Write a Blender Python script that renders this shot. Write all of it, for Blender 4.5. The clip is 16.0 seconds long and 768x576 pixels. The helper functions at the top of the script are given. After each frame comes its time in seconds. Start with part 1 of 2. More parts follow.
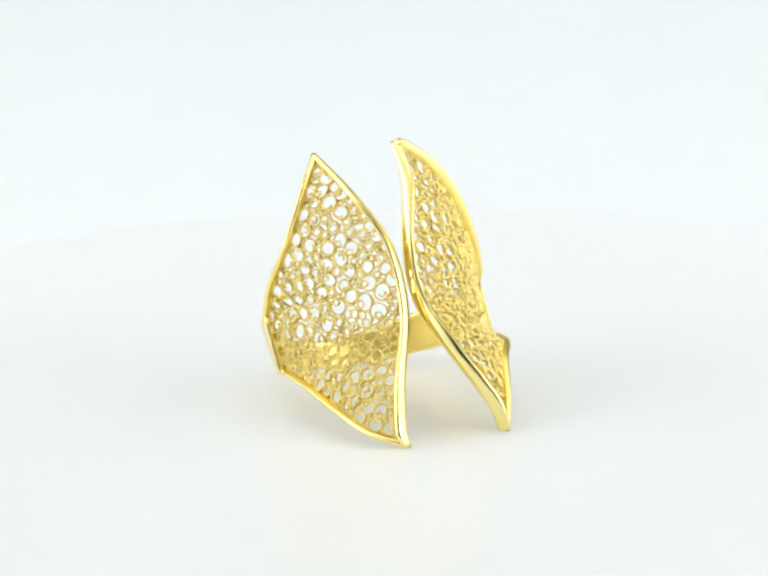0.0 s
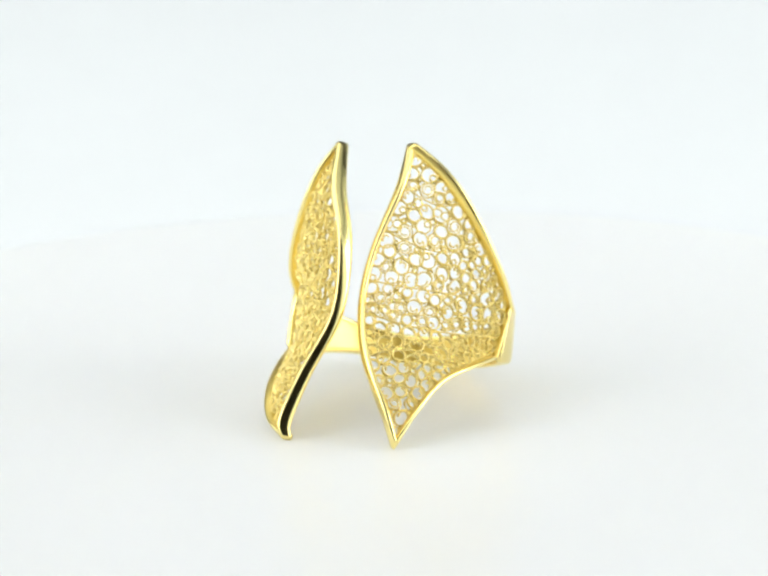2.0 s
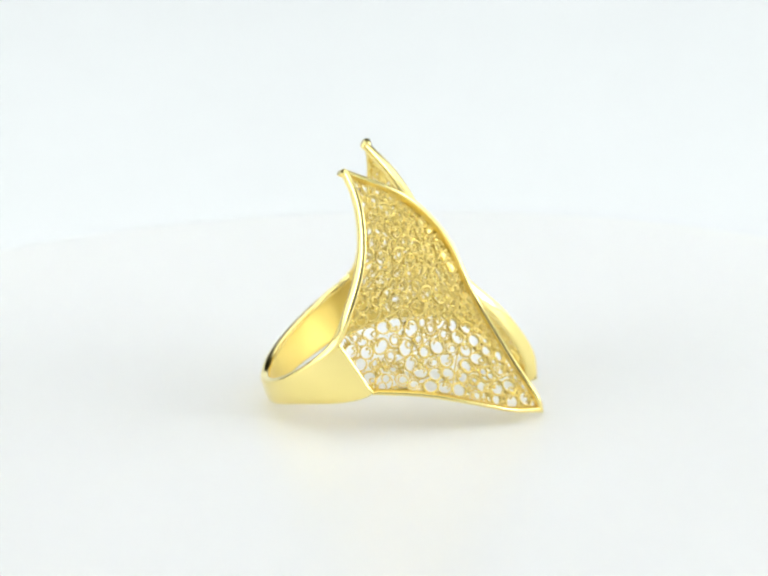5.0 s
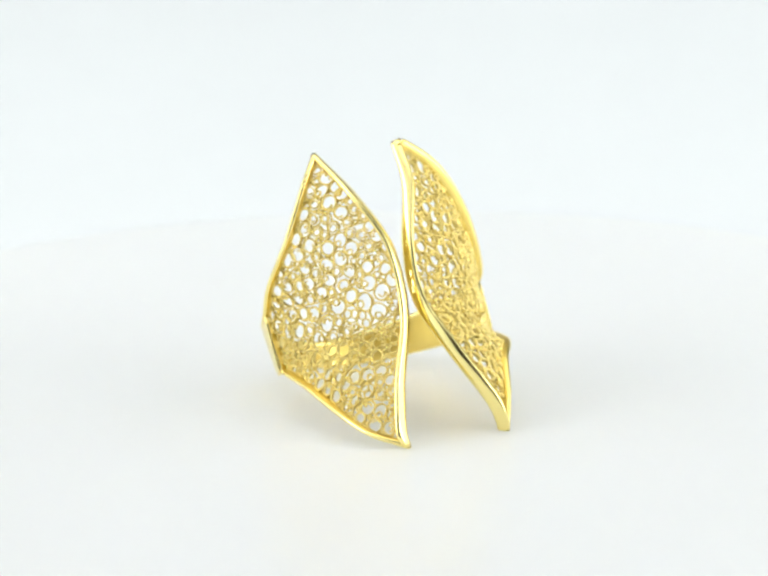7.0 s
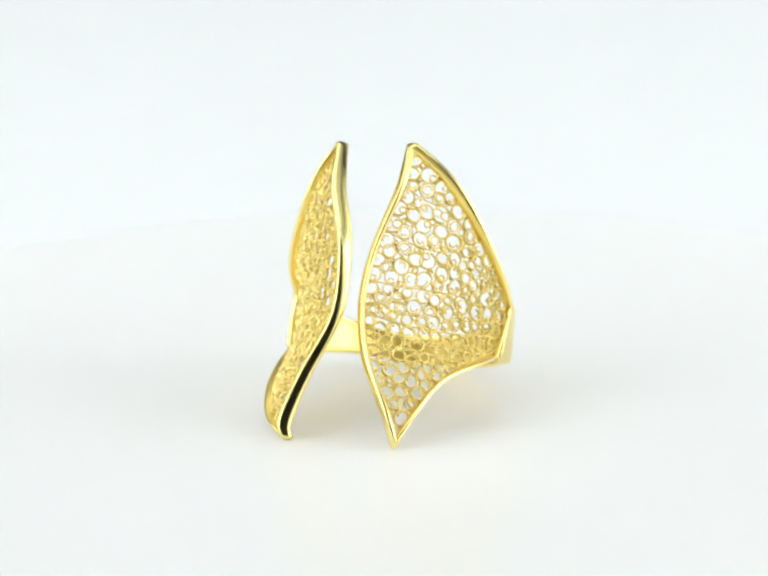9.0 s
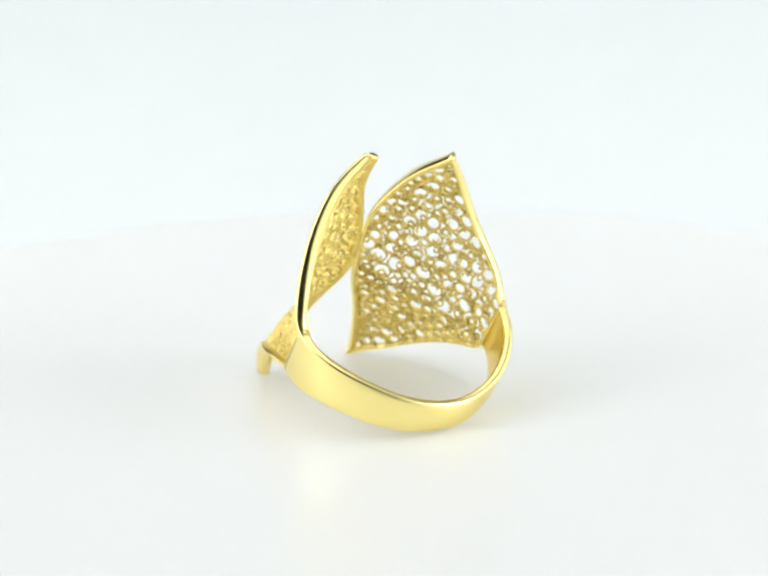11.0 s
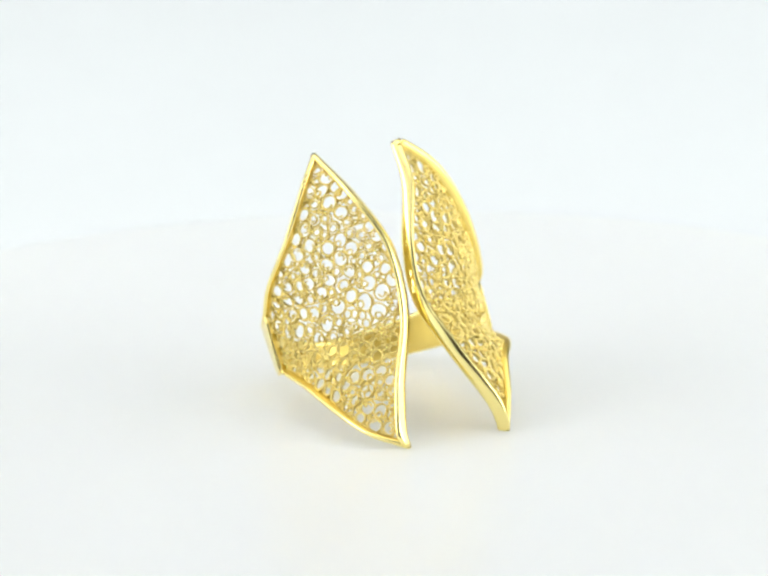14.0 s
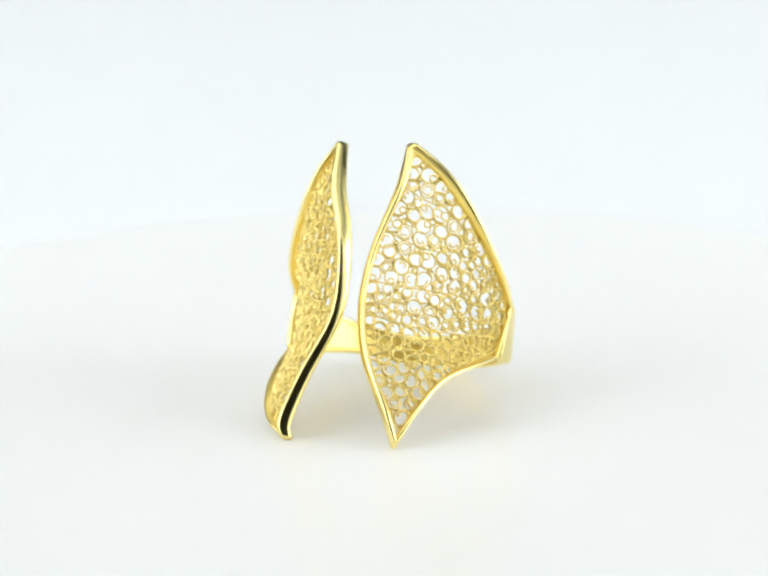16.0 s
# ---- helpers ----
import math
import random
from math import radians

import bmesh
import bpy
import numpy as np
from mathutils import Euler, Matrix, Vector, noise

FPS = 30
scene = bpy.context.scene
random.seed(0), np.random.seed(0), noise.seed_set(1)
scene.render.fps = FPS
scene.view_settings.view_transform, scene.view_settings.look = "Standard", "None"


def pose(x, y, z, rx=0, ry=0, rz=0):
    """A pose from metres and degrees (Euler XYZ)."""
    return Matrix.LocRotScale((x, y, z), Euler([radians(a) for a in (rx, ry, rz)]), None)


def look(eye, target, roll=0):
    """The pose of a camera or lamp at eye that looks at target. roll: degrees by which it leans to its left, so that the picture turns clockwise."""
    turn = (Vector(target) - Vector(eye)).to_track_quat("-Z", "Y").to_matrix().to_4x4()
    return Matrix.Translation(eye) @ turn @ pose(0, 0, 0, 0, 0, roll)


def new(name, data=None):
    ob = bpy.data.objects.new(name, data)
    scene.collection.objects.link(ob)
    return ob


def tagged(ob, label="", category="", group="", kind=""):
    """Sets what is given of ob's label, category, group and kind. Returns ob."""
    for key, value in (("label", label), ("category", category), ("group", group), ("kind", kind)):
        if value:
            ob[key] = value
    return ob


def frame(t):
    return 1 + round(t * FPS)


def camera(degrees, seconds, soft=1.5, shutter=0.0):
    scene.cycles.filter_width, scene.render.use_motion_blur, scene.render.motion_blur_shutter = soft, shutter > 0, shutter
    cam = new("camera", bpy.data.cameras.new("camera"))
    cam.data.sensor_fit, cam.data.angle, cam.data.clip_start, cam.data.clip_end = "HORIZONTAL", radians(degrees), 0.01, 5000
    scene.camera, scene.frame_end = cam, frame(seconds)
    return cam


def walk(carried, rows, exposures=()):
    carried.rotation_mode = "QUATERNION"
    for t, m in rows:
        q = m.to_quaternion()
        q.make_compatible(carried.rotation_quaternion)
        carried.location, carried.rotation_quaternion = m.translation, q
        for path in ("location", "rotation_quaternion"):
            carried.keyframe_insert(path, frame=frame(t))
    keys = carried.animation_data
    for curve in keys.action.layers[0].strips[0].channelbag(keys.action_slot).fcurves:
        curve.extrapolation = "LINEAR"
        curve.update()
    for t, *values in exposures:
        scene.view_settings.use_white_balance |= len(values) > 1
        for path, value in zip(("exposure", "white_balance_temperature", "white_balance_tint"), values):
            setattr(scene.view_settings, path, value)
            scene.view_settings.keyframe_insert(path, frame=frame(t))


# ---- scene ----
MM = 0.001
LIFT = 13.2   # height of the ring's own middle over the turntable, in mm
# ---- camera: stands still before a turntable, long lens ----
cam = camera(11.0, 16.0, soft=2.4)
EYE_Y, EYE_Z = -350.96 * MM, (98.275 + LIFT) * MM
CAM_POSE = pose(-0.108 * MM, EYE_Y, EYE_Z, 90 - 16.03, 0, 0) @ pose(0, 0, 0, 0, 0, -0.977)
walk(cam, [(0.0, CAM_POSE), (16.0, CAM_POSE)], [(0.0, 0.0), (16.0, 0.0)])
cam.data.dof.use_dof = True
cam.data.dof.focus_distance = 0.352
cam.data.dof.aperture_fstop = 50.0

# ---- world: a dim studio ----
world = bpy.data.worlds.new("studio")
scene.world = world
world.use_nodes = True
world.node_tree.nodes["Background"].inputs["Color"].default_value = (0.9, 0.95, 1.0, 1)
world.node_tree.nodes["Background"].inputs["Strength"].default_value = 0.08


def softbox(name, eye, target, w, h, watts, colour=(1.0, 0.995, 0.985)):
    lamp = bpy.data.lights.new(name, "AREA")
    lamp.shape, lamp.size, lamp.size_y = "RECTANGLE", w, h
    lamp.energy, lamp.color = watts, colour
    ob = new(name, lamp)
    ob.matrix_world = look(eye, target)
    return ob


softbox("softbox_top", (-0.13, 0.05, 0.70), (-0.06, 0.05, 0), 0.95, 0.85, 2.34)
softbox("softbox_side", (-0.70, 0.1, 0.33), (0, 0.1, 0.3), 0.64, 0.6, 0.88)
softbox("softbox_side", (0.70, 0.1, 0.26), (0, 0.1, 0.22), 0.64, 0.48, 1.07)
# fill pair with no known source, added to lighten the shadow under the ring
softbox("added_fill_front", (-0.58, -0.26, 0.28), (0, 0.05, 0.02), 0.3, 0.5, 1.58)
softbox("added_fill_front", (0.58, -0.26, 0.21), (0, 0.05, 0.02), 0.3, 0.38, 1.68)


# ---- materials ----
def material(name, colour, rough, metal=0.0, vary=0.04, scale=600.0, bump=0.0, coat=0.0):
    m = bpy.data.materials.new(name)
    m.use_nodes = True
    nt = m.node_tree
    b = nt.nodes["Principled BSDF"]
    b.inputs["Metallic"].default_value = metal
    b.inputs["Coat Weight"].default_value = coat
    co = nt.nodes.new("ShaderNodeTexCoord")
    big, fine = nt.nodes.new("ShaderNodeTexNoise"), nt.nodes.new("ShaderNodeTexNoise")
    big.inputs["Scale"].default_value, fine.inputs["Scale"].default_value = scale * 0.15, scale
    big.inputs["Detail"].default_value = fine.inputs["Detail"].default_value = 3
    mix = nt.nodes.new("ShaderNodeMix")
    mix.data_type = "RGBA"
    mix.inputs["A"].default_value = (*[c * (1 - vary) for c in colour], 1)
    mix.inputs["B"].default_value = (*[min(1, c * (1 + vary)) for c in colour], 1)
    rr = nt.nodes.new("ShaderNodeMapRange")
    rr.inputs["To Min"].default_value, rr.inputs["To Max"].default_value = rough * 0.75, rough * 1.3
    for n in (big, fine):
        nt.links.new(co.outputs["Object"], n.inputs["Vector"])
    nt.links.new(big.outputs["Fac"], mix.inputs["Factor"])
    nt.links.new(mix.outputs["Result"], b.inputs["Base Color"])
    nt.links.new(fine.outputs["Fac"], rr.inputs["Value"])
    nt.links.new(rr.outputs["Result"], b.inputs["Roughness"])
    if bump:
        bu = nt.nodes.new("ShaderNodeBump")
        bu.inputs["Strength"].default_value, bu.inputs["Distance"].default_value = bump, 0.0001
        nt.links.new(fine.outputs["Fac"], bu.inputs["Height"])
        nt.links.new(bu.outputs["Normal"], b.inputs["Normal"])
    return m


GOLD = material("polished_gold", (1.0, 0.835, 0.335), 0.13, 1.0, 0.02, 900, 0.06)
WIRE = material("filigree_gold", (1.0, 0.815, 0.31), 0.28, 1.0, 0.03, 2600, 0.35)
# deeper than GOLD: light bounced from gold to gold is put into this colour
MATTE_BOUNCE = material("unpolished_gold_bounce", (1.0, 0.765, 0.23), 0.36, 1.0, 0.05, 1200, 0.15)
SHEET = material("ribbed_gold", (1.0, 0.815, 0.30), 0.42, 1.0, 0.05, 1500, 0.2)
PLATE = material("white_acrylic", (0.934, 0.962, 0.918), 0.32, 0.0, 0.008, 60, 0.02)
PLATE.node_tree.nodes["Principled BSDF"].inputs["Subsurface Weight"].default_value = 0.8
PLATE.node_tree.nodes["Principled BSDF"].inputs["Subsurface Radius"].default_value = (1.0, 1.0, 0.95)
PLATE.node_tree.nodes["Principled BSDF"].inputs["Subsurface Scale"].default_value = 0.0105
PAPER = material("white_paper", (0.90, 0.93, 0.935), 0.8, 0.0, 0.01, 300, 0.1)
DARK = material("grey_wall", (0.42, 0.40, 0.36), 0.8, 0.0, 0.1, 8)
TABLE = material("dark_table", (0.06, 0.055, 0.05), 0.6, 0.0, 0.1, 20)


# ---- mesh helpers ----
def mesh(name, verts, faces, mat, parent=None, label="", smooth=True):
    me = bpy.data.meshes.new(name)
    me.from_pydata([tuple(v) for v in verts], [], faces)
    me.validate()
    if smooth:
        me.polygons.foreach_set("use_smooth", [True] * len(me.polygons))
    me.materials.append(mat)
    ob = new(name, me)
    if parent:
        ob.parent = parent
    if label:
        ob["label"] = label
    return ob


def normals_out(ob):
    bm = bmesh.new()
    bm.from_mesh(ob.data)
    bmesh.ops.recalc_face_normals(bm, faces=bm.faces)
    bm.to_mesh(ob.data)
    bm.free()
    return ob


def tube_faces(n, k, closed):
    """Quads of n rings of k points, with caps unless closed."""
    f = []
    for i in range(n if closed else n - 1):
        a, b = i * k, (i + 1) % n * k
        f += [(a + j, a + (j + 1) % k, b + (j + 1) % k, b + j) for j in range(k)]
    if not closed:
        f += [tuple(range(k))[::-1], tuple((n - 1) * k + j for j in range(k))]
    return f


def unit(v):
    v = np.asarray(v, float)
    return v / (np.linalg.norm(v, axis=-1, keepdims=True) + 1e-12)


def dense(points):
    """A smooth curve through the given points, 24 steps from each to the next."""
    q = np.asarray(points, float)
    e = np.vstack([2 * q[0] - q[1], q, 2 * q[-1] - q[-2]])
    u, out = np.linspace(0, 1, 24, endpoint=False)[:, None], []
    for k in range(1, len(e) - 2):
        a, b, c, d = e[k - 1:k + 3]
        out.append(0.5 * (2 * b + (c - a) * u + (2 * a - 5 * b + 4 * c - d) * u * u + (3 * b - a - 3 * c + d) * u ** 3))
    return np.vstack(out + [q[-1:]])


def spline(points, n):
    """n points, evenly spaced, on a smooth curve through the given ones."""
    return even(dense(points), n)


def even(line, n):
    s = np.concatenate([[0], np.cumsum(np.linalg.norm(np.diff(line[:, :3], axis=0), axis=1))])
    t = np.linspace(0, s[-1], n)
    return np.stack([np.interp(t, s, line[:, k]) for k in range(line.shape[1])], 1)


# ---- setting: white paper sweep, dark table, studio walls ----
def sweep():
    prof = [(-0.34, -0.012)] + [(y, -0.012) for y in np.linspace(-0.1, 0.40, 6)]
    prof += [(0.40 + 0.25 * math.sin(a), -0.012 + 0.25 * (1 - math.cos(a))) for a in np.linspace(0.1, math.pi / 2, 14)]
    prof += [(0.65, 0.5), (0.65, 0.95)]
    v = [(x, y, z - o) for o in (0, 0.0015) for x in (-0.56, 0.73) for y, z in prof]
    n = len(prof)
    f = [(i, i + 1, n + i + 1, n + i) for i in range(n - 1)]
    f += [(2 * n + i, 3 * n + i, 3 * n + i + 1, 2 * n + i + 1) for i in range(n - 1)]
    f += [(i, 2 * n + i, 2 * n + i + 1, i + 1) for i in range(n - 1)] + [(n + i, n + i + 1, 3 * n + i + 1, 3 * n + i) for i in range(n - 1)]
    f += [(0, n, 3 * n, 2 * n), (n - 1, 3 * n - 1, 4 * n - 1, 2 * n - 1)]
    ob = normals_out(mesh("backdrop", v, f, PAPER))
    return tagged(ob, "seamless white paper backdrop curving up behind the turntable", "backdrop", kind="structure")


def box(name, lo, hi, mat, label, cat):
    v = [(x, y, z) for x in (lo[0], hi[0]) for y in (lo[1], hi[1]) for z in (lo[2], hi[2])]
    f = [(0, 1, 3, 2), (4, 6, 7, 5), (0, 4, 5, 1), (2, 3, 7, 6), (0, 2, 6, 4), (1, 5, 7, 3)]
    return tagged(normals_out(mesh(name, v, f, mat, smooth=False)), label, cat, kind="structure")


sweep()
box("floor", (-1.6, -1.6, -0.9), (1.6, 1.6, -0.85), DARK, "grey studio floor under the table", "floor")
box("table", (-0.8, -0.8, -0.05), (0.8, 0.7, -0.0137), TABLE, "dark table top under the white paper", "table")
for nm, lo, hi in (("wall_north", (-1.6, 1.6, -0.9), (1.6, 1.65, 1.6)), ("wall_south", (-1.6, -1.65, -0.9), (1.6, -1.6, 1.6)),
                   ("wall_west", (-1.65, -1.6, -0.9), (-1.6, 1.6, 1.6)), ("wall_east", (1.6, -1.6, -0.9), (1.65, 1.6, 1.6)),
                   ("ceiling", (-1.65, -1.65, 1.6), (1.65, 1.65, 1.65))):
    box(nm, lo, hi, DARK, "plain grey studio " + ("ceiling" if nm == "ceiling" else "wall"), "ceiling" if nm == "ceiling" else "wall")
# the white cloth tent round the table, open in front where the camera looks in
# added out of view; slit and gaps are sized for dark lines in the gold
box("trim_tent_left", (-0.74, -0.33, -0.0115), (-0.735, 0.42, 0.78), PAPER, "unseen white cloth side of a light tent, added to shape reflections", "light tent")
box("trim_tent_right", (0.735, -0.33, -0.0115), (0.74, 0.64, 0.745), PAPER, "unseen white cloth side of a light tent, added to shape reflections", "light tent")
box("trim_tent_top", (-0.74, -0.335, 0.785), (0.71, 0.64, 0.79), PAPER, "unseen white cloth top of a light tent, added to shape reflections", "light tent")
SLIT = 0.20
box("trim_tent_front", (-0.74, -0.335, -0.0115), (-SLIT, -0.33, 0.78), PAPER, "unseen white cloth front flap of a light tent, added to shape reflections", "light tent")
box("trim_tent_front", (SLIT, -0.335, -0.0115), (0.74, -0.33, 0.70), PAPER, "unseen white cloth front flap of a light tent, added to shape reflections", "light tent")
box("trim_tent_front", (-SLIT + 0.001, -0.335, 0.46), (SLIT - 0.001, -0.33, 0.78), PAPER, "unseen white cloth front flap of a light tent, added to shape reflections", "light tent")


# ---- turntable: a white disc with a rounded edge ----
def turntable():
    r, e, h = 68.5 * MM, 1.6 * MM, 9.0 * MM
    prof = [(r - 2 * MM, -h), (r, -h + 1 * MM)] + [(r - e + e * math.cos(a), -e + e * math.sin(a)) for a in np.linspace(0, math.pi / 2, 7)]
    seg = 144
    v = [(q * math.cos(2 * math.pi * i / seg), q * math.sin(2 * math.pi * i / seg), z) for q, z in prof for i in range(seg)]
    f = [(k * seg + i, k * seg + (i + 1) % seg, (k + 1) * seg + (i + 1) % seg, (k + 1) * seg + i) for k in range(len(prof) - 1) for i in range(seg)]
    f += [tuple(range(seg))[::-1], tuple((len(prof) - 1) * seg + i for i in range(seg))]
    root = tagged(new("turntable"), "round white acrylic turntable turning under the ring", "turntable")
    d = normals_out(mesh("disc", v, f, PLATE, root))
    d.data.polygons[len(d.data.polygons) - 1].use_smooth = False
    rb, v = 40 * MM, []
    for q, z in ((rb, -12 * MM), (rb, -h - 0.0001)):
        v += [(q * math.cos(2 * math.pi * i / 48), q * math.sin(2 * math.pi * i / 48), z) for i in range(48)]
    mesh("base", v, tube_faces(2, 48, False), PLATE, root, "white base of the turntable", smooth=False)
    return root


# ---- the ring: an open band that ends in two leaf frames filled with filigree (in mm, turned about z) ----
LEAF_A = dict(
    inner=[(-6.35, 0.66, 10.12), (-2.91, -3.66, 7.41), (0.37, -6.11, 3.18), (1.56, -8.42, -2.58), (0.91, -12.14, -7.65), (0.93, -14.85, -11.32), (1.5, -15.06, -13.0)],
    inner_deep=[(0.45, 1.2, -0.5), (0.62, 1.3, -0.55), (0.5, 1.15, -0.44), (0.6, 0.8, -0.3), (0.8, 0.7, -0.36), (0.84, 0.86, -0.25), (0.6, 0.64, -0.1)],
    upper=[(-6.35, 0.66, 10.12), (-7.53, -1.38, 7.42), (-9.1, -2.42, 2.5), (-10.92, -1.72, -1.98), (-11.2, -0.65, -4.8)],
    upper_deep=[(0.3, 0.76, -0.38), (0.42, 0.9, -0.32), (0.5, 0.95, -0.22), (0.42, 1.0, 0.02), (0.5, 0.95, 0.1)],
    lower=[(-9.48, -3.31, -9.61), (-7.24, -7.19, -10.0), (-4.76, -10.89, -10.98), (-1.84, -13.66, -12.2), (1.5, -15.06, -13.0)])
LEAF_B = dict(
    inner=[(1.6, 2.6, 10.9), (2.65, -0.27, 7.64), (2.5, -3.79, 2.74), (3.4, -6.43, -1.43), (6.35, -9.14, -5.37), (9.93, -10.33, -9.97), (10.98, -10.35, -13.02)],
    inner_deep=[(-1.12, -0.1, -0.25), (-1.03, 0.15, -0.35), (-0.96, 0.45, -0.5), (-1.0, 0.52, -0.66), (-0.98, 0.4, -0.7), (-1.05, 0.45, -0.68), (-0.95, 0.6, -0.5)],
    upper=[(1.6, 2.6, 10.9), (5.05, 3.88, 8.32), (7.72, 5.28, 3.35), (8.98, 6.75, -1.6), (8.88, 7.55, -4.15)],
    upper_deep=[(-0.6, -0.5, -0.4), (-0.86, -0.5, -0.6), (-1.05, -0.17, -0.44), (-1.05, 0.1, -0.2), (-1.0, 0.1, -0.1)],
    lower=[(9.94, 4.29, -8.3), (11.36, -0.08, -7.81), (11.12, -3.97, -8.39), (11.2, -7.56, -10.38), (10.98, -10.35, -13.02)])
# the band's upper edge from leaf to leaf, and the way down to its lower edge
BAND_TOP = [(-11.5, 1.9, -6.85), (-9.95, 6.2, -9.5), (-5.5, 10.35, -10.9), (0.6, 12.0, -9.5), (6.7, 10.15, -6.4)]
BAND_DOWN = [(1.4, -2.71, -4.92), (1.45, -2.4, -3.75), (1.0, -1.35, -2.4), (0.62, -0.5, -2.4), (0.85, -0.6, -3.1), (1.15, -1.6, -3.75), (1.24, -2.96, -4.6)]
CHAIN = dense(LEAF_A["upper"] + BAND_TOP + LEAF_B["upper"][::-1])   # one flowing line: leaf, band, leaf
for _ in range(130):
    CHAIN[1:-1] = (CHAIN[:-2] + 2 * CHAIN[1:-1] + CHAIN[2:]) / 4
HEART = np.array([0.0, 1.5, -2.0])   # about the middle of the finger hole


class Leaf:
    """The smooth sheet between a leaf's inner edge and its outer edge; s runs from tip to tip, u across.
    Every edge line has six columns: its front, and how deep the strip goes behind it."""

    def __init__(self, d, edge, bulge, n=81, k=21):
        inner = np.hstack([d["inner"], d["inner_deep"]])
        up = np.hstack([edge, dense(d["upper_deep"])])
        w = np.linspace(0, 1, len(d["lower"]))[:, None]
        lower = np.hstack([d["lower"], np.array(d["upper_deep"][-1]) * (1 - w) + np.array(d["inner_deep"][-1]) * w])
        tip = (inner[0] + up[0]) / 2
        inner[0], up[0] = tip, tip
        self.inner, self.up, self.lo = spline(inner, n), even(up, 60), spline(lower, 60)
        self.corner_up, self.corner_lo = self.up[-1], self.lo[0]
        self.outer = even(np.vstack([self.up, np.linspace(self.up[-1], self.lo[0], 12)[1:-1], self.lo]), n)
        i3, o3 = [q[:, :3] + 0.66 * q[:, 3:] for q in (self.inner, self.outer)]
        u = np.linspace(0, 1, k)[None, :, None]
        g = i3[:, None] * (1 - u) + o3[:, None] * u
        self.n, self.k = n, k
        nor = self.normals(g)
        wide = np.linalg.norm(o3 - i3, axis=1)[:, None, None]
        swell = 0.4 + (bulge - 0.4) * np.exp(-((np.linspace(0, 1, n) - 0.48) / 0.18) ** 2)[:, None, None]
        g = g + nor * (4 * u * (1 - u)) * swell * np.minimum(1, wide / 8)
        self.grid, self.nor = g, self.normals(g)

    def normals(self, g):
        ds, du = np.gradient(g, axis=0), np.gradient(g, axis=1)
        m = np.cross(ds, du)
        for i in range(len(m)):
            if np.abs(m[i]).max() < 0.01:
                m[i] = m[min(max(i, 3), len(m) - 4)]
        m = unit(m)
        m[:3], m[-3:] = m[3], m[-4]
        m[:, 0], m[:, -1] = m[:, 1], m[:, -2]
        if (m[40, 10] * (g[40, 10] - HEART)).sum() < 0:
            m = -m
        for _ in range(3):
            m[1:-1] = unit(m[:-2] + 2 * m[1:-1] + m[2:])
        return m


def rounded(c, power):
    return math.copysign(abs(c) ** power, c)


def leaf_frame(leaf, parent, label):
    """A strip standing on edge along the inner and the lower side of the leaf, and across to the band."""
    loop = np.vstack([even(leaf.inner, 90)[:-1], even(leaf.lo, 56)[::-1][:-1], np.linspace(leaf.corner_lo, leaf.corner_up, 14)[:-1]])
    n = len(loop)
    mid = leaf.grid[leaf.n // 2, leaf.k // 2]
    deep = loop[:, 3:]
    for _ in range(6):
        deep[1:-1] = (deep[:-2] + 2 * deep[1:-1] + deep[2:]) / 4
    loop = loop[:, :3]
    depth, nor = np.linalg.norm(deep, axis=1), -unit(deep)
    step = unit(np.diff(loop, axis=0))
    fwd, back = np.vstack([step, step[-1:]]), np.vstack([step[:1], step])
    b1, b2 = unit(np.cross(nor, fwd)), unit(np.cross(nor, back))
    if (b1[20] * (mid - loop[20])).sum() < 0:
        b1, b2 = -b1, -b2
    half = unit(b1 + b2)
    stretch = 1 / np.maximum((half * b1).sum(1, keepdims=True), 0.78)
    v = []
    for i in range(n):
        D = depth[i] + 0.08
        T = 0.46 + 0.14 / (1 + math.exp((i - 84) / 3)) + 0.14 * math.exp(-((i - 89) / 8) ** 2)   # stouter along the inner edge and at the lower tip
        if i > n - 14:   # a slim step where leaf and band meet
            T, D = 0.3, D * 0.9
        sec = [(T / 2 + T / 2 * rounded(math.cos(q), 0.8), -D / 2 + D / 2 * rounded(math.sin(q), 0.72)) for q in np.linspace(0, 2 * math.pi, 18, endpoint=False)]
        v += [(loop[i] + half[i] * stretch[i] * (a - 0.12) + nor[i] * (h + 0.06) + (0, 0, LIFT)) * MM for a, h in sec]
    ob = normals_out(mesh("leaf_frame", v, tube_faces(n, len(sec), False), GOLD, parent, label))
    ob.data.materials.append(MATTE_BOUNCE)
    for f in ob.data.polygons:   # the wall towards the filigree: unpolished, gold-on-gold reflection put into its colour
        f.material_index = int(f.index < 18 * (n - 1) and f.index % 18 in (0, 1, 2, 15, 16, 17))
    return ob


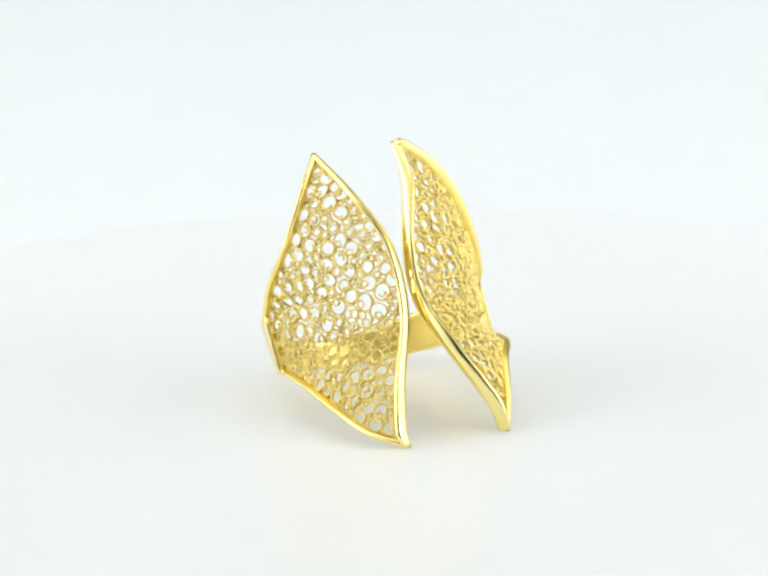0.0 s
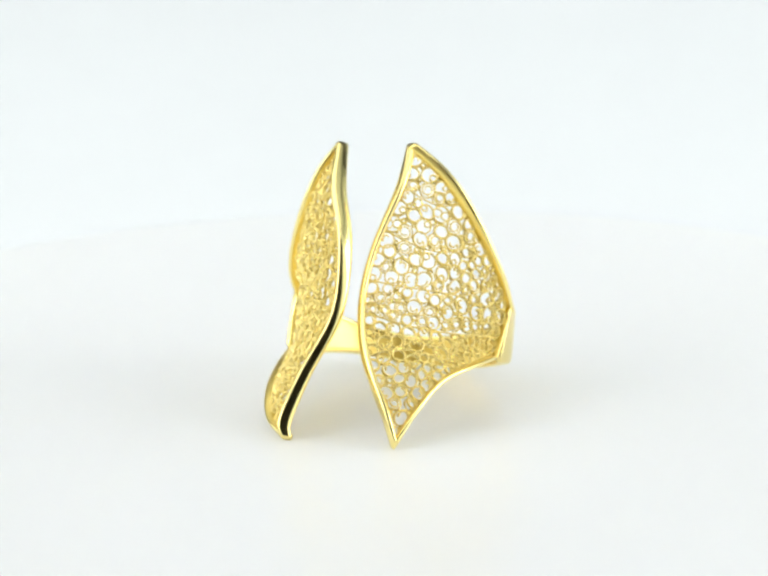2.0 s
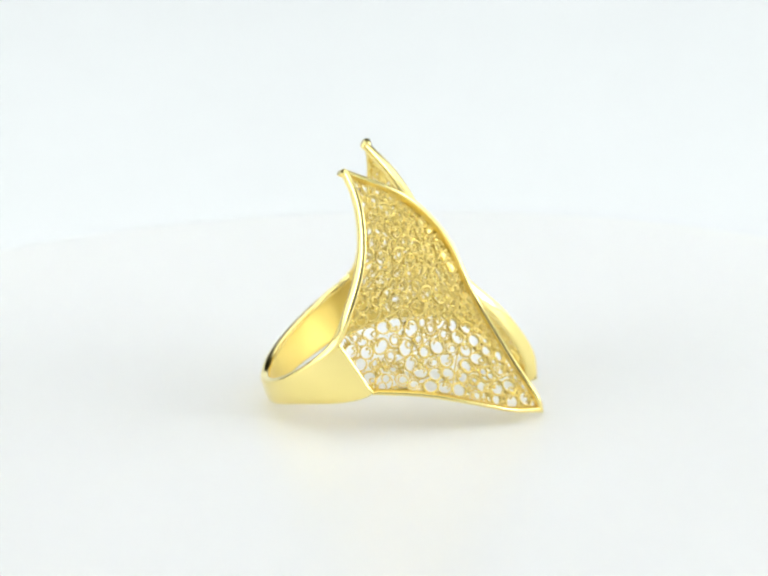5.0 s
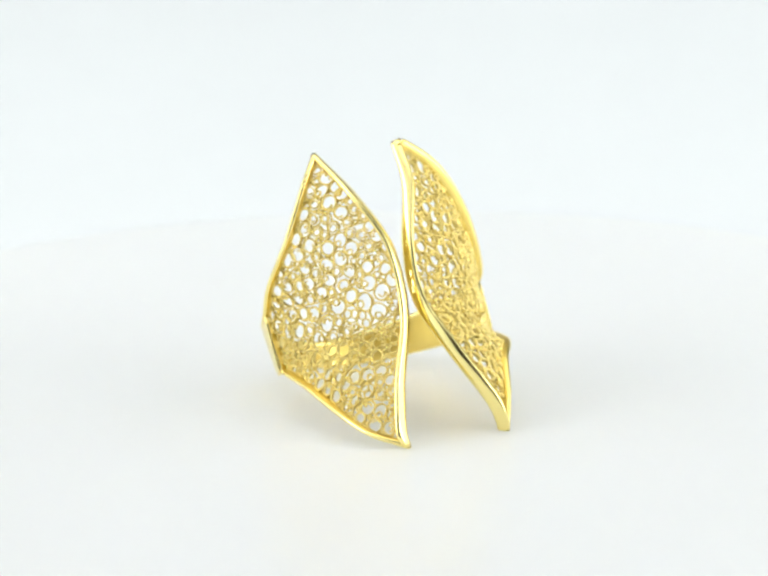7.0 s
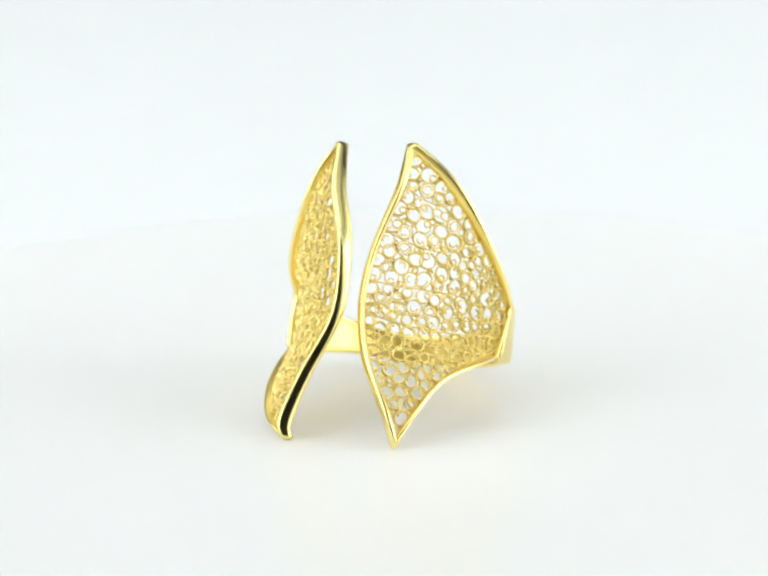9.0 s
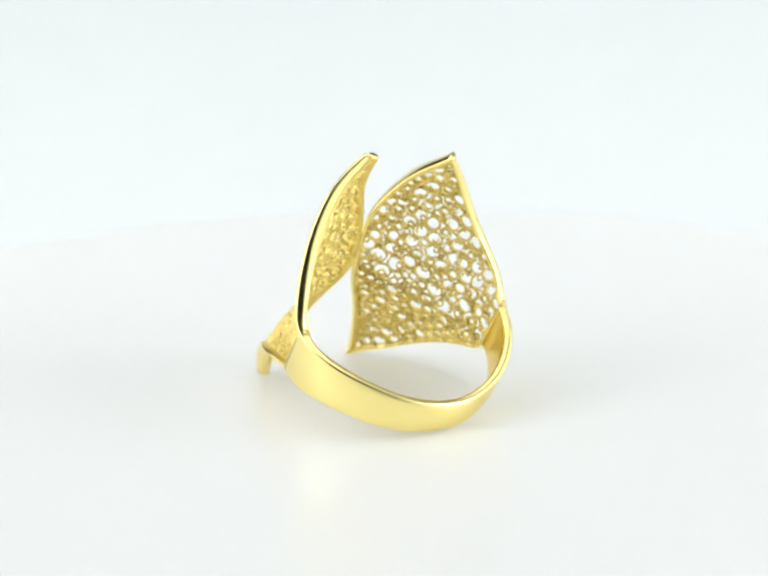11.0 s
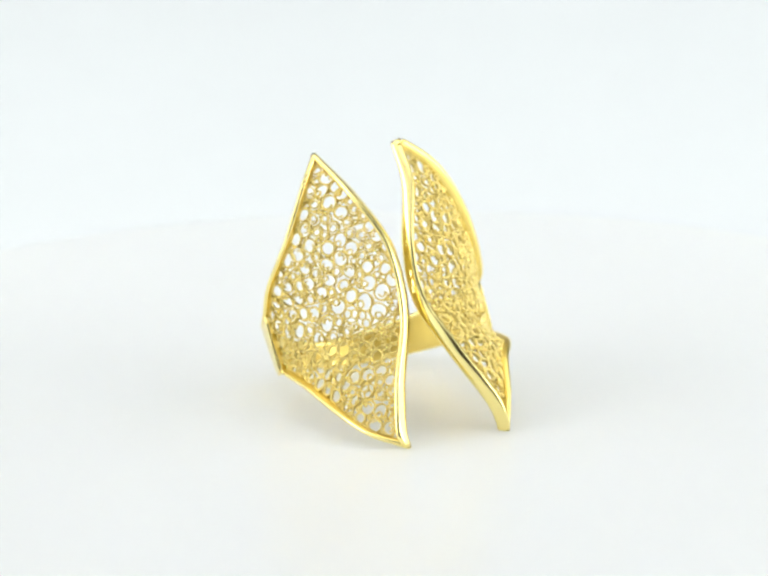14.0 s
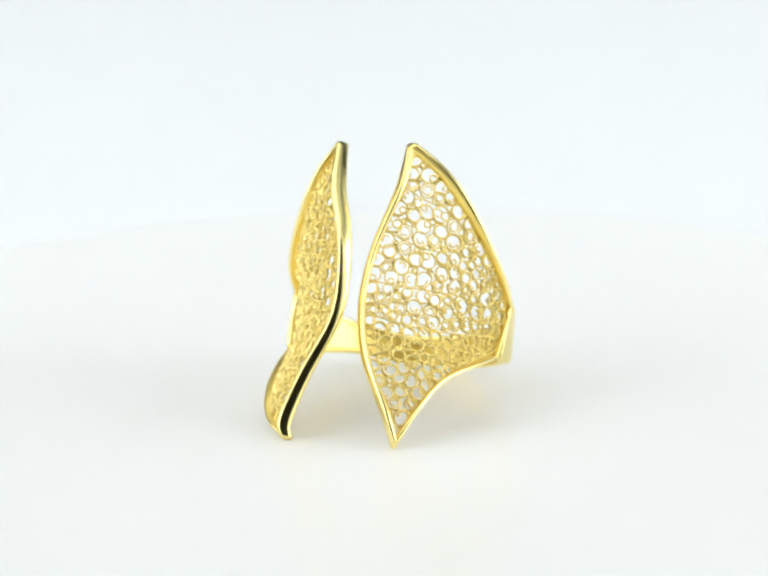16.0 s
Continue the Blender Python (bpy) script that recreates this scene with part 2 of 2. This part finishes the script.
def band(la, lb, parent):
    n = 96
    way = dense(BAND_DOWN)
    way = np.vstack([np.repeat(way[:1], 3, 0), way, np.repeat(way[-1:], 3, 0)])
    both = even(np.hstack([CHAIN[93:-93], way]), n)
    top, down = both[:, :3], both[:, 3:]
    tan = unit(np.gradient(top, axis=0))
    out = unit(np.cross(unit(down), tan))
    if (out[n // 2] * (top[n // 2] - HEART)).sum() < 0:
        out = -out
    t = np.linspace(0, 1, n)[:, None]
    for q, k in ((la, t), (lb, 1 - t)):
        k = np.clip(1 - k / 0.22, 0, 1)
        k = k * k * (3 - 2 * k)
        out = unit(out * (1 - k) - unit(q.corner_up[3:]) * k)
    v, T = [], 0.8
    down = down * 1.04
    top = top - 0.12 * unit(down) + 0.05 * out
    for i in range(n):
        w = np.linalg.norm(down[i])
        d = down[i] / w
        sec = [(w / 2 - w / 2 * rounded(math.cos(q), 0.42), -T / 2 + T / 2 * rounded(math.sin(q), 0.42) + 0.1 * math.sin(q) * (math.sin(q) > 0)) for q in np.linspace(0, 2 * math.pi, 28, endpoint=False)]
        sink = 0.2 * math.exp(-(min(i, n - 1 - i) / 6) ** 2)   # the ends are filed down into the leaves
        v += [(top[i] + d * a + out[i] * (h - sink) + (0, 0, LIFT)) * MM for a, h in sec]
    ob = normals_out(mesh("band", v, tube_faces(n, 28, False), GOLD, parent, "plain polished gold band"))
    ob.data.materials.append(MATTE_BOUNCE)
    for f in ob.data.polygons:   # the inside of the band has the same finish and reflection-deepened colour
        f.material_index = int(f.index < 28 * (n - 1) and 17 <= f.index % 28 <= 24)
    return ob


def top_rim(la, lb, parent):
    """The rounded rim that runs on from one leaf's outer edge over the band to the other leaf's."""
    band_part = CHAIN[96:-96]
    down = dense(BAND_DOWN)
    out = unit(np.cross(unit(down), unit(np.gradient(band_part, axis=0))))
    if (out[72] * (band_part[72] - HEART)).sum() < 0:
        out = -out
    deep = np.vstack([dense(LEAF_A["upper_deep"])[:-1], -0.8 * out, dense(LEAF_B["upper_deep"])[::-1][1:]])
    into = np.vstack([np.repeat(down[:1], 96, 0), down, np.repeat(down[-1:], 96, 0)])
    for _ in range(500):
        deep[1:-1] = (deep[:-2] + 2 * deep[1:-1] + deep[2:]) / 4
    both = even(np.hstack([CHAIN, deep, into])[1:-1], 230)
    p, deep, into = both[:, :3], both[:, 3:6], both[:, 6:]
    nor, depth = -unit(deep), np.linalg.norm(deep, axis=1)
    b = unit(np.cross(nor, unit(np.gradient(p, axis=0))))
    b = b if (b[115] * into[115]).sum() > 0 else -b
    T, v = 0.6, []
    for i in range(len(p)):
        D = depth[i] + 0.12
        sec = [(T / 2 + T / 2 * math.cos(q), -D / 2 + D / 2 * rounded(math.sin(q), 0.85)) for q in np.linspace(0, 2 * math.pi, 18, endpoint=False)]
        v += [(p[i] + b[i] * (a - 0.17) + nor[i] * (h + 0.075) + (0, 0, LIFT)) * MM for a, h in sec]
    ob = normals_out(mesh("rim", v, tube_faces(len(p), 18, False), GOLD, parent, "rounded gold rim running from leaf to leaf over the band"))
    ob.data.materials.append(MATTE_BOUNCE)
    # the inward face too carries the bounced gold light in its colour
    for f in ob.data.polygons:
        f.material_index = int(f.index < 18 * (len(p) - 1) and f.index % 18 in (0, 1, 15, 16, 17))
    return ob


def wire(path, half=0.054, deep=0.18, bead=0.27, up=None):
    """A thin twisted wire along a path (mm), flattened on edge; up: the way off the sheet at each point."""
    p = np.asarray(path, float)
    s = np.concatenate([[0], np.cumsum(np.linalg.norm(np.diff(p, axis=0), axis=1))])
    n = max(8, int(s[-1] / bead * 5))
    t = np.linspace(0, s[-1], n)
    up = np.tile((0.0, 0.0, 1.0), (len(p), 1)) if up is None else up
    p, up = [np.stack([np.interp(t, s, q[:, k]) for k in range(3)], 1) for q in (p, up)]
    tan = unit(np.gradient(p, axis=0))
    side = unit(np.cross(tan, up))
    v = []
    for i in range(n):
        w = half * (1 + 0.42 * math.sin(2 * math.pi * t[i] / bead))
        h = deep * (1 + 0.14 * math.sin(2 * math.pi * t[i] / bead + 1))
        for x, z in ((1, -0.7), (1, 0.55), (0.45, 1), (-0.45, 1), (-1, 0.55), (-1, -0.7)):
            v.append((p[i] + side[i] * x * w + up[i] * z * h) * MM)
    return v, tube_faces(n, 6, False)


def joined(*wires):
    v, f = [], []
    for a, b in wires:
        f += [tuple(i + len(v) for i in q) for q in b]
        v += a
    return v, f


def coil(r0, r1, start, turns, x=0.0, y=0.0, lift=0.0):
    a = np.linspace(0, 2 * math.pi * abs(turns), 60)
    r = np.linspace(r0, r1, 60)
    b = start + math.copysign(1, turns) * a
    return np.stack([x + r * np.cos(b), y + r * np.sin(b), lift + 0.05 * np.sin(1.7 * b)], 1)


def scroll_mesh(kind, r, rng):
    """One coiled wire eye of outer radius r (mm). 0: ring with a hooked end; 1: ring wound twice; 2: spiral; 3: a small eye inside the ring; 4: two eyes side by side; 5: a curl across the ring."""
    e = r - 0.05
    a0 = rng.uniform(0, 6.28)
    if kind == 0:
        ring_line = np.vstack([coil(e, e * 0.98, a0, 1.05), coil(e * 0.93, e * 0.50, a0 + 0.45, 0.30)])
        out = wire(ring_line)
    elif kind == 1:
        out = wire(coil(e, e * 0.80, a0, 1.9))
    elif kind == 2:
        out = wire(coil(e, e * 0.40, a0, 1.75))
    elif kind == 3:
        k = e * 0.42
        out = joined(wire(coil(e, e, a0, 1.04)), wire(coil(k, k * 0.9, a0, 1.2, (e - k) * math.cos(a0), (e - k) * math.sin(a0), 0.05)))
    elif kind == 5:
        curl = np.vstack([coil(e * 0.98, e * 0.75, a0, 0.28), coil(e * 0.5, e * 0.3, a0 + 2.6, -0.55, 0.2 * e * math.cos(a0), 0.2 * e * math.sin(a0))])
        out = joined(wire(coil(e, e, a0, 1.04)), wire(curl))
    else:
        k = e * 0.5
        out = joined(wire(coil(e, e, a0, 1.04)), wire(coil(k, k, a0, 1.1, k, 0)), wire(coil(k, k, a0, -1.1, -k, 0)))
    me = bpy.data.meshes.new("scroll")
    me.from_pydata([tuple(q) for q in out[0]], [], out[1])
    me.polygons.foreach_set("use_smooth", [True] * len(me.polygons))
    me.materials.append(WIRE)
    return me


RNG = np.random.default_rng(7)
SIZES = (0.2, 0.36, 0.54, 0.68, 0.82)
KINDS = ((0, 1), (0, 1, 0), (0, 2, 1, 2), (0, 2, 1, 5, 3, 5), (2, 5, 3, 4, 5))
SCROLLS = [[scroll_mesh(k, r, RNG) for k in kinds] for r, kinds in zip(SIZES, KINDS)]


def filigree(leaf, parent):
    """Coiled eyes of twisted wire packed side by side between a few long veins, set back inside the leaf's frame."""
    g, nor = leaf.grid, leaf.nor

    def at(q, i, j):
        i, j = np.clip(i, 0, leaf.n - 1.001), np.clip(j, 0, leaf.k - 1.001)
        a, b = np.asarray(i).astype(int), np.asarray(j).astype(int)
        fi, fj = np.asarray(i - a)[..., None], np.asarray(j - b)[..., None]
        return (q[a, b] * (1 - fi) + q[a + 1, b] * fi) * (1 - fj) + (q[a, b + 1] * (1 - fi) + q[a + 1, b + 1] * fi) * fj

    rim = np.vstack([g[:, 0], g[:, -1], leaf.outer[:, :3] + 0.66 * leaf.outer[:, 3:]])
    cell = np.linalg.norm(np.cross(g[1:, :-1] - g[:-1, :-1], g[:-1, 1:] - g[:-1, :-1]), axis=2)
    pick = RNG.choice(cell.size, 14000, p=(cell / cell.sum()).ravel())
    ci, cj = pick // (leaf.k - 1) + RNG.random(14000), pick % (leaf.k - 1) + RNG.random(14000)
    spots = at(g, ci, cj)
    free = np.full(len(spots), 9.0)
    for c in rim:
        free = np.minimum(free, np.sqrt(((spots - c) ** 2).sum(1)) - 0.2)
    # long veins from edge to edge part the leaf into fields
    veins, field = [], np.zeros(len(spots), int)
    for k in range(6):
        bend, turn, lean = RNG.uniform(0.018, 0.032), RNG.uniform(0, 6.28), RNG.uniform(-0.06, 0.06)

        def line_at(j):
            run = j / (leaf.k - 1)
            return leaf.n * (0.17 + 0.13 * k + lean * (run - 0.5) + bend * np.sin(run * 5.0 + turn))

        j = np.linspace(0.05, leaf.k - 1.05, 60)
        line, ups = at(g, line_at(j), j), unit(at(nor, line_at(j), j))
        veins.append(wire(line + 0.05 * ups, 0.055, 0.17, 0.27, ups))
        field += (ci > line_at(cj)).astype(int)
        for c in line:
            free = np.minimum(free, np.sqrt(((spots - c) ** 2).sum(1)) - 0.04)
    for v, f in veins:
        mesh("vein_wire", [np.array(q) + (0, 0, LIFT * MM) for q in v], f, WIRE, parent, "long twisted gold wire between the coils")
    # every field is shared out evenly among coils of much the same size
    seats = []
    area = cell.sum() / len(spots)
    for k in range(7):
        mine = np.flatnonzero((field == k) & (free > 0.05))
        if len(mine) < 60:
            continue
        count = max(2, round(len(mine) * area / (3.3 * RNG.uniform(0.66, 0.8) ** 2)))
        pts = spots[mine]
        c = pts[RNG.choice(len(pts), count, replace=False)]
        for _ in range(14):
            own = ((pts[:, None] - c[None]) ** 2).sum(2).argmin(1)
            c = np.array([pts[own == q].mean(0) if (own == q).any() else c[q] for q in range(count)])
        seats += [mine[((pts - q) ** 2).sum(1).argmin()] for q in c]
    seats = np.array(seats)
    between = np.sqrt(((spots[seats][:, None] - spots[seats][None]) ** 2).sum(2)) + 9 * np.eye(len(seats))
    planned = [(q, min(free[q] + 0.08, 0.5 * np.sort(between[k])[:3].mean() * 1.06, 0.9)) for k, q in enumerate(seats)]
    holes = []
    for step in range(295):
        if step < len(planned):
            q, r = planned[step]
        else:
            q = int(free.argmax())
            r = min(free[q], 0.6)
        if r < 0.19:
            if step < len(planned):
                continue
            break
        p = spots[q]
        free = np.minimum(free, np.sqrt(((spots - p) ** 2).sum(1)) - r)
        n = unit(at(nor, ci[q], cj[q]))
        x = at(g, ci[q], min(cj[q] + 0.5, leaf.k - 1.01)) - at(g, ci[q], cj[q] - 0.5)
        x = unit(x - n * (x @ n))
        size = int(np.argmin([abs(r - k) for k in SIZES]))
        me = SCROLLS[size][RNG.integers(len(SCROLLS[size]))]
        stretch, angle = RNG.uniform(0.95, 1.12), RNG.uniform(0, 6.28)
        m = Matrix([[*w] for w in np.column_stack([x, np.cross(n, x), n])]).to_4x4()
        m.translation = (p + n * RNG.uniform(-0.05, 0.07) + (0, 0, LIFT)) * MM
        ob = new("scroll", me)
        ob.parent = parent
        k = r * 1.05 / SIZES[size]
        tilt = Matrix.Rotation(RNG.uniform(-0.12, 0.12), 4, "X") @ Matrix.Rotation(RNG.uniform(-0.12, 0.12), 4, "Y")
        ob.matrix_local = m @ tilt @ Matrix.Rotation(angle, 4, "Z") @ Matrix.Diagonal((k * stretch, k / stretch, 1, 1))
        if r > 0.2:
            holes.append((p, r - RNG.uniform(0.04, 0.07)))
    back_net(leaf, holes, parent)


def back_net(leaf, holes, parent):
    """The rounded ribs of solder and gold behind the coils, with a hole through each eye."""
    rows, cols = 400, 150
    fi, fj = np.linspace(0, leaf.n - 1.001, rows), np.linspace(0.1, leaf.k - 1.101, cols)
    a, b = fi.astype(int), fj.astype(int)
    u, w = (fi - a)[:, None, None], (fj - b)[None, :, None]

    def fine(q):
        top = q[a][:, b] * (1 - w) + q[a][:, b + 1] * w
        return top * (1 - u) + (q[a + 1][:, b] * (1 - w) + q[a + 1][:, b + 1] * w) * u

    flat, nor = fine(leaf.grid).reshape(-1, 3), unit(fine(leaf.nor)).reshape(-1, 3)
    best, shift = np.full(len(flat), 9.0), np.zeros_like(flat)
    for c, r in holes:
        d = flat - c
        gap = np.sqrt((d * d).sum(1)) - r
        near = gap < best
        best[near] = gap[near]
        shift[near] = -(d * (gap / np.maximum(gap + r, 0.05))[:, None])[near]
    edge = (np.abs(best) < 0.06)[:, None]
    rise = np.sqrt(np.clip(best / 0.12, 0, 1))[:, None]   # the ribs swell away from the holes
    mid = flat + np.where(edge, shift, 0) - 0.14 * nor
    v = np.vstack([mid + 0.05 * rise * nor, mid - (0.02 + 0.2 * rise) * nor])
    off = np.full(len(flat), 9.0)   # the ribs run into the frame all round
    for c in np.vstack([leaf.grid[:, 0], leaf.grid[:, -1]]):
        off = np.minimum(off, ((flat - c) ** 2).sum(1))
    inside, n = ((best < -0.03) | (best > 0.13) & (off > 0.5 ** 2)).reshape(rows, cols), rows * cols
    keep = ~(inside[:-1, :-1] | inside[1:, :-1] | inside[:-1, 1:] | inside[1:, 1:])
    padded = np.pad(keep, 1)
    f = []
    for i, j in zip(*np.nonzero(keep)):
        p, q, r, s = i * cols + j, i * cols + j + 1, (i + 1) * cols + j + 1, (i + 1) * cols + j
        f += [(p, q, r, s), (n + s, n + r, n + q, n + p)]
        for beside, x, y in ((padded[i, j + 1], p, q), (padded[i + 2, j + 1], r, s), (padded[i + 1, j], s, p), (padded[i + 1, j + 2], q, r)):
            if not beside:
                f.append((y, x, n + x, n + y))
    return mesh("back_net", (v + (0, 0, LIFT)) * MM, f, SHEET, parent, "rounded gold ribs behind the filigree coils")


def ring():
    root = tagged(new("ring"), "open gold ring with two pointed filigree leaves standing on a turntable", "ring")
    la, lb = Leaf(LEAF_A, CHAIN[:97], 1.3), Leaf(LEAF_B, CHAIN[-97:][::-1], 2.3)
    band(la, lb, root)
    top_rim(la, lb, root)
    for leaf in (la, lb):
        fr = leaf_frame(leaf, root, "polished gold rim of a pointed leaf filled with filigree")
        filigree(leaf, fr)
    return root


# ---- motion: the turntable turns at 22 degrees a second and races through the back of each round ----
def turned(t):
    n, ph = divmod(t, 7.0)
    slow, fast, again = 22.25 * ph, 234.2 + 123.4 * (ph - 4.5), 326.3 + 22.4 * (ph - 5.5)
    return 360.0 * n + (slow if ph < 3.174 else min(fast, again))


def motions():
    times = [k / 10 for k in range(161)]
    for thing in (TURNTABLE, RING):
        walk(thing, [(t, pose(0, 0, 0, 0, 0, -turned(t))) for t in times])


TURNTABLE = turntable()
RING = ring()
motions()
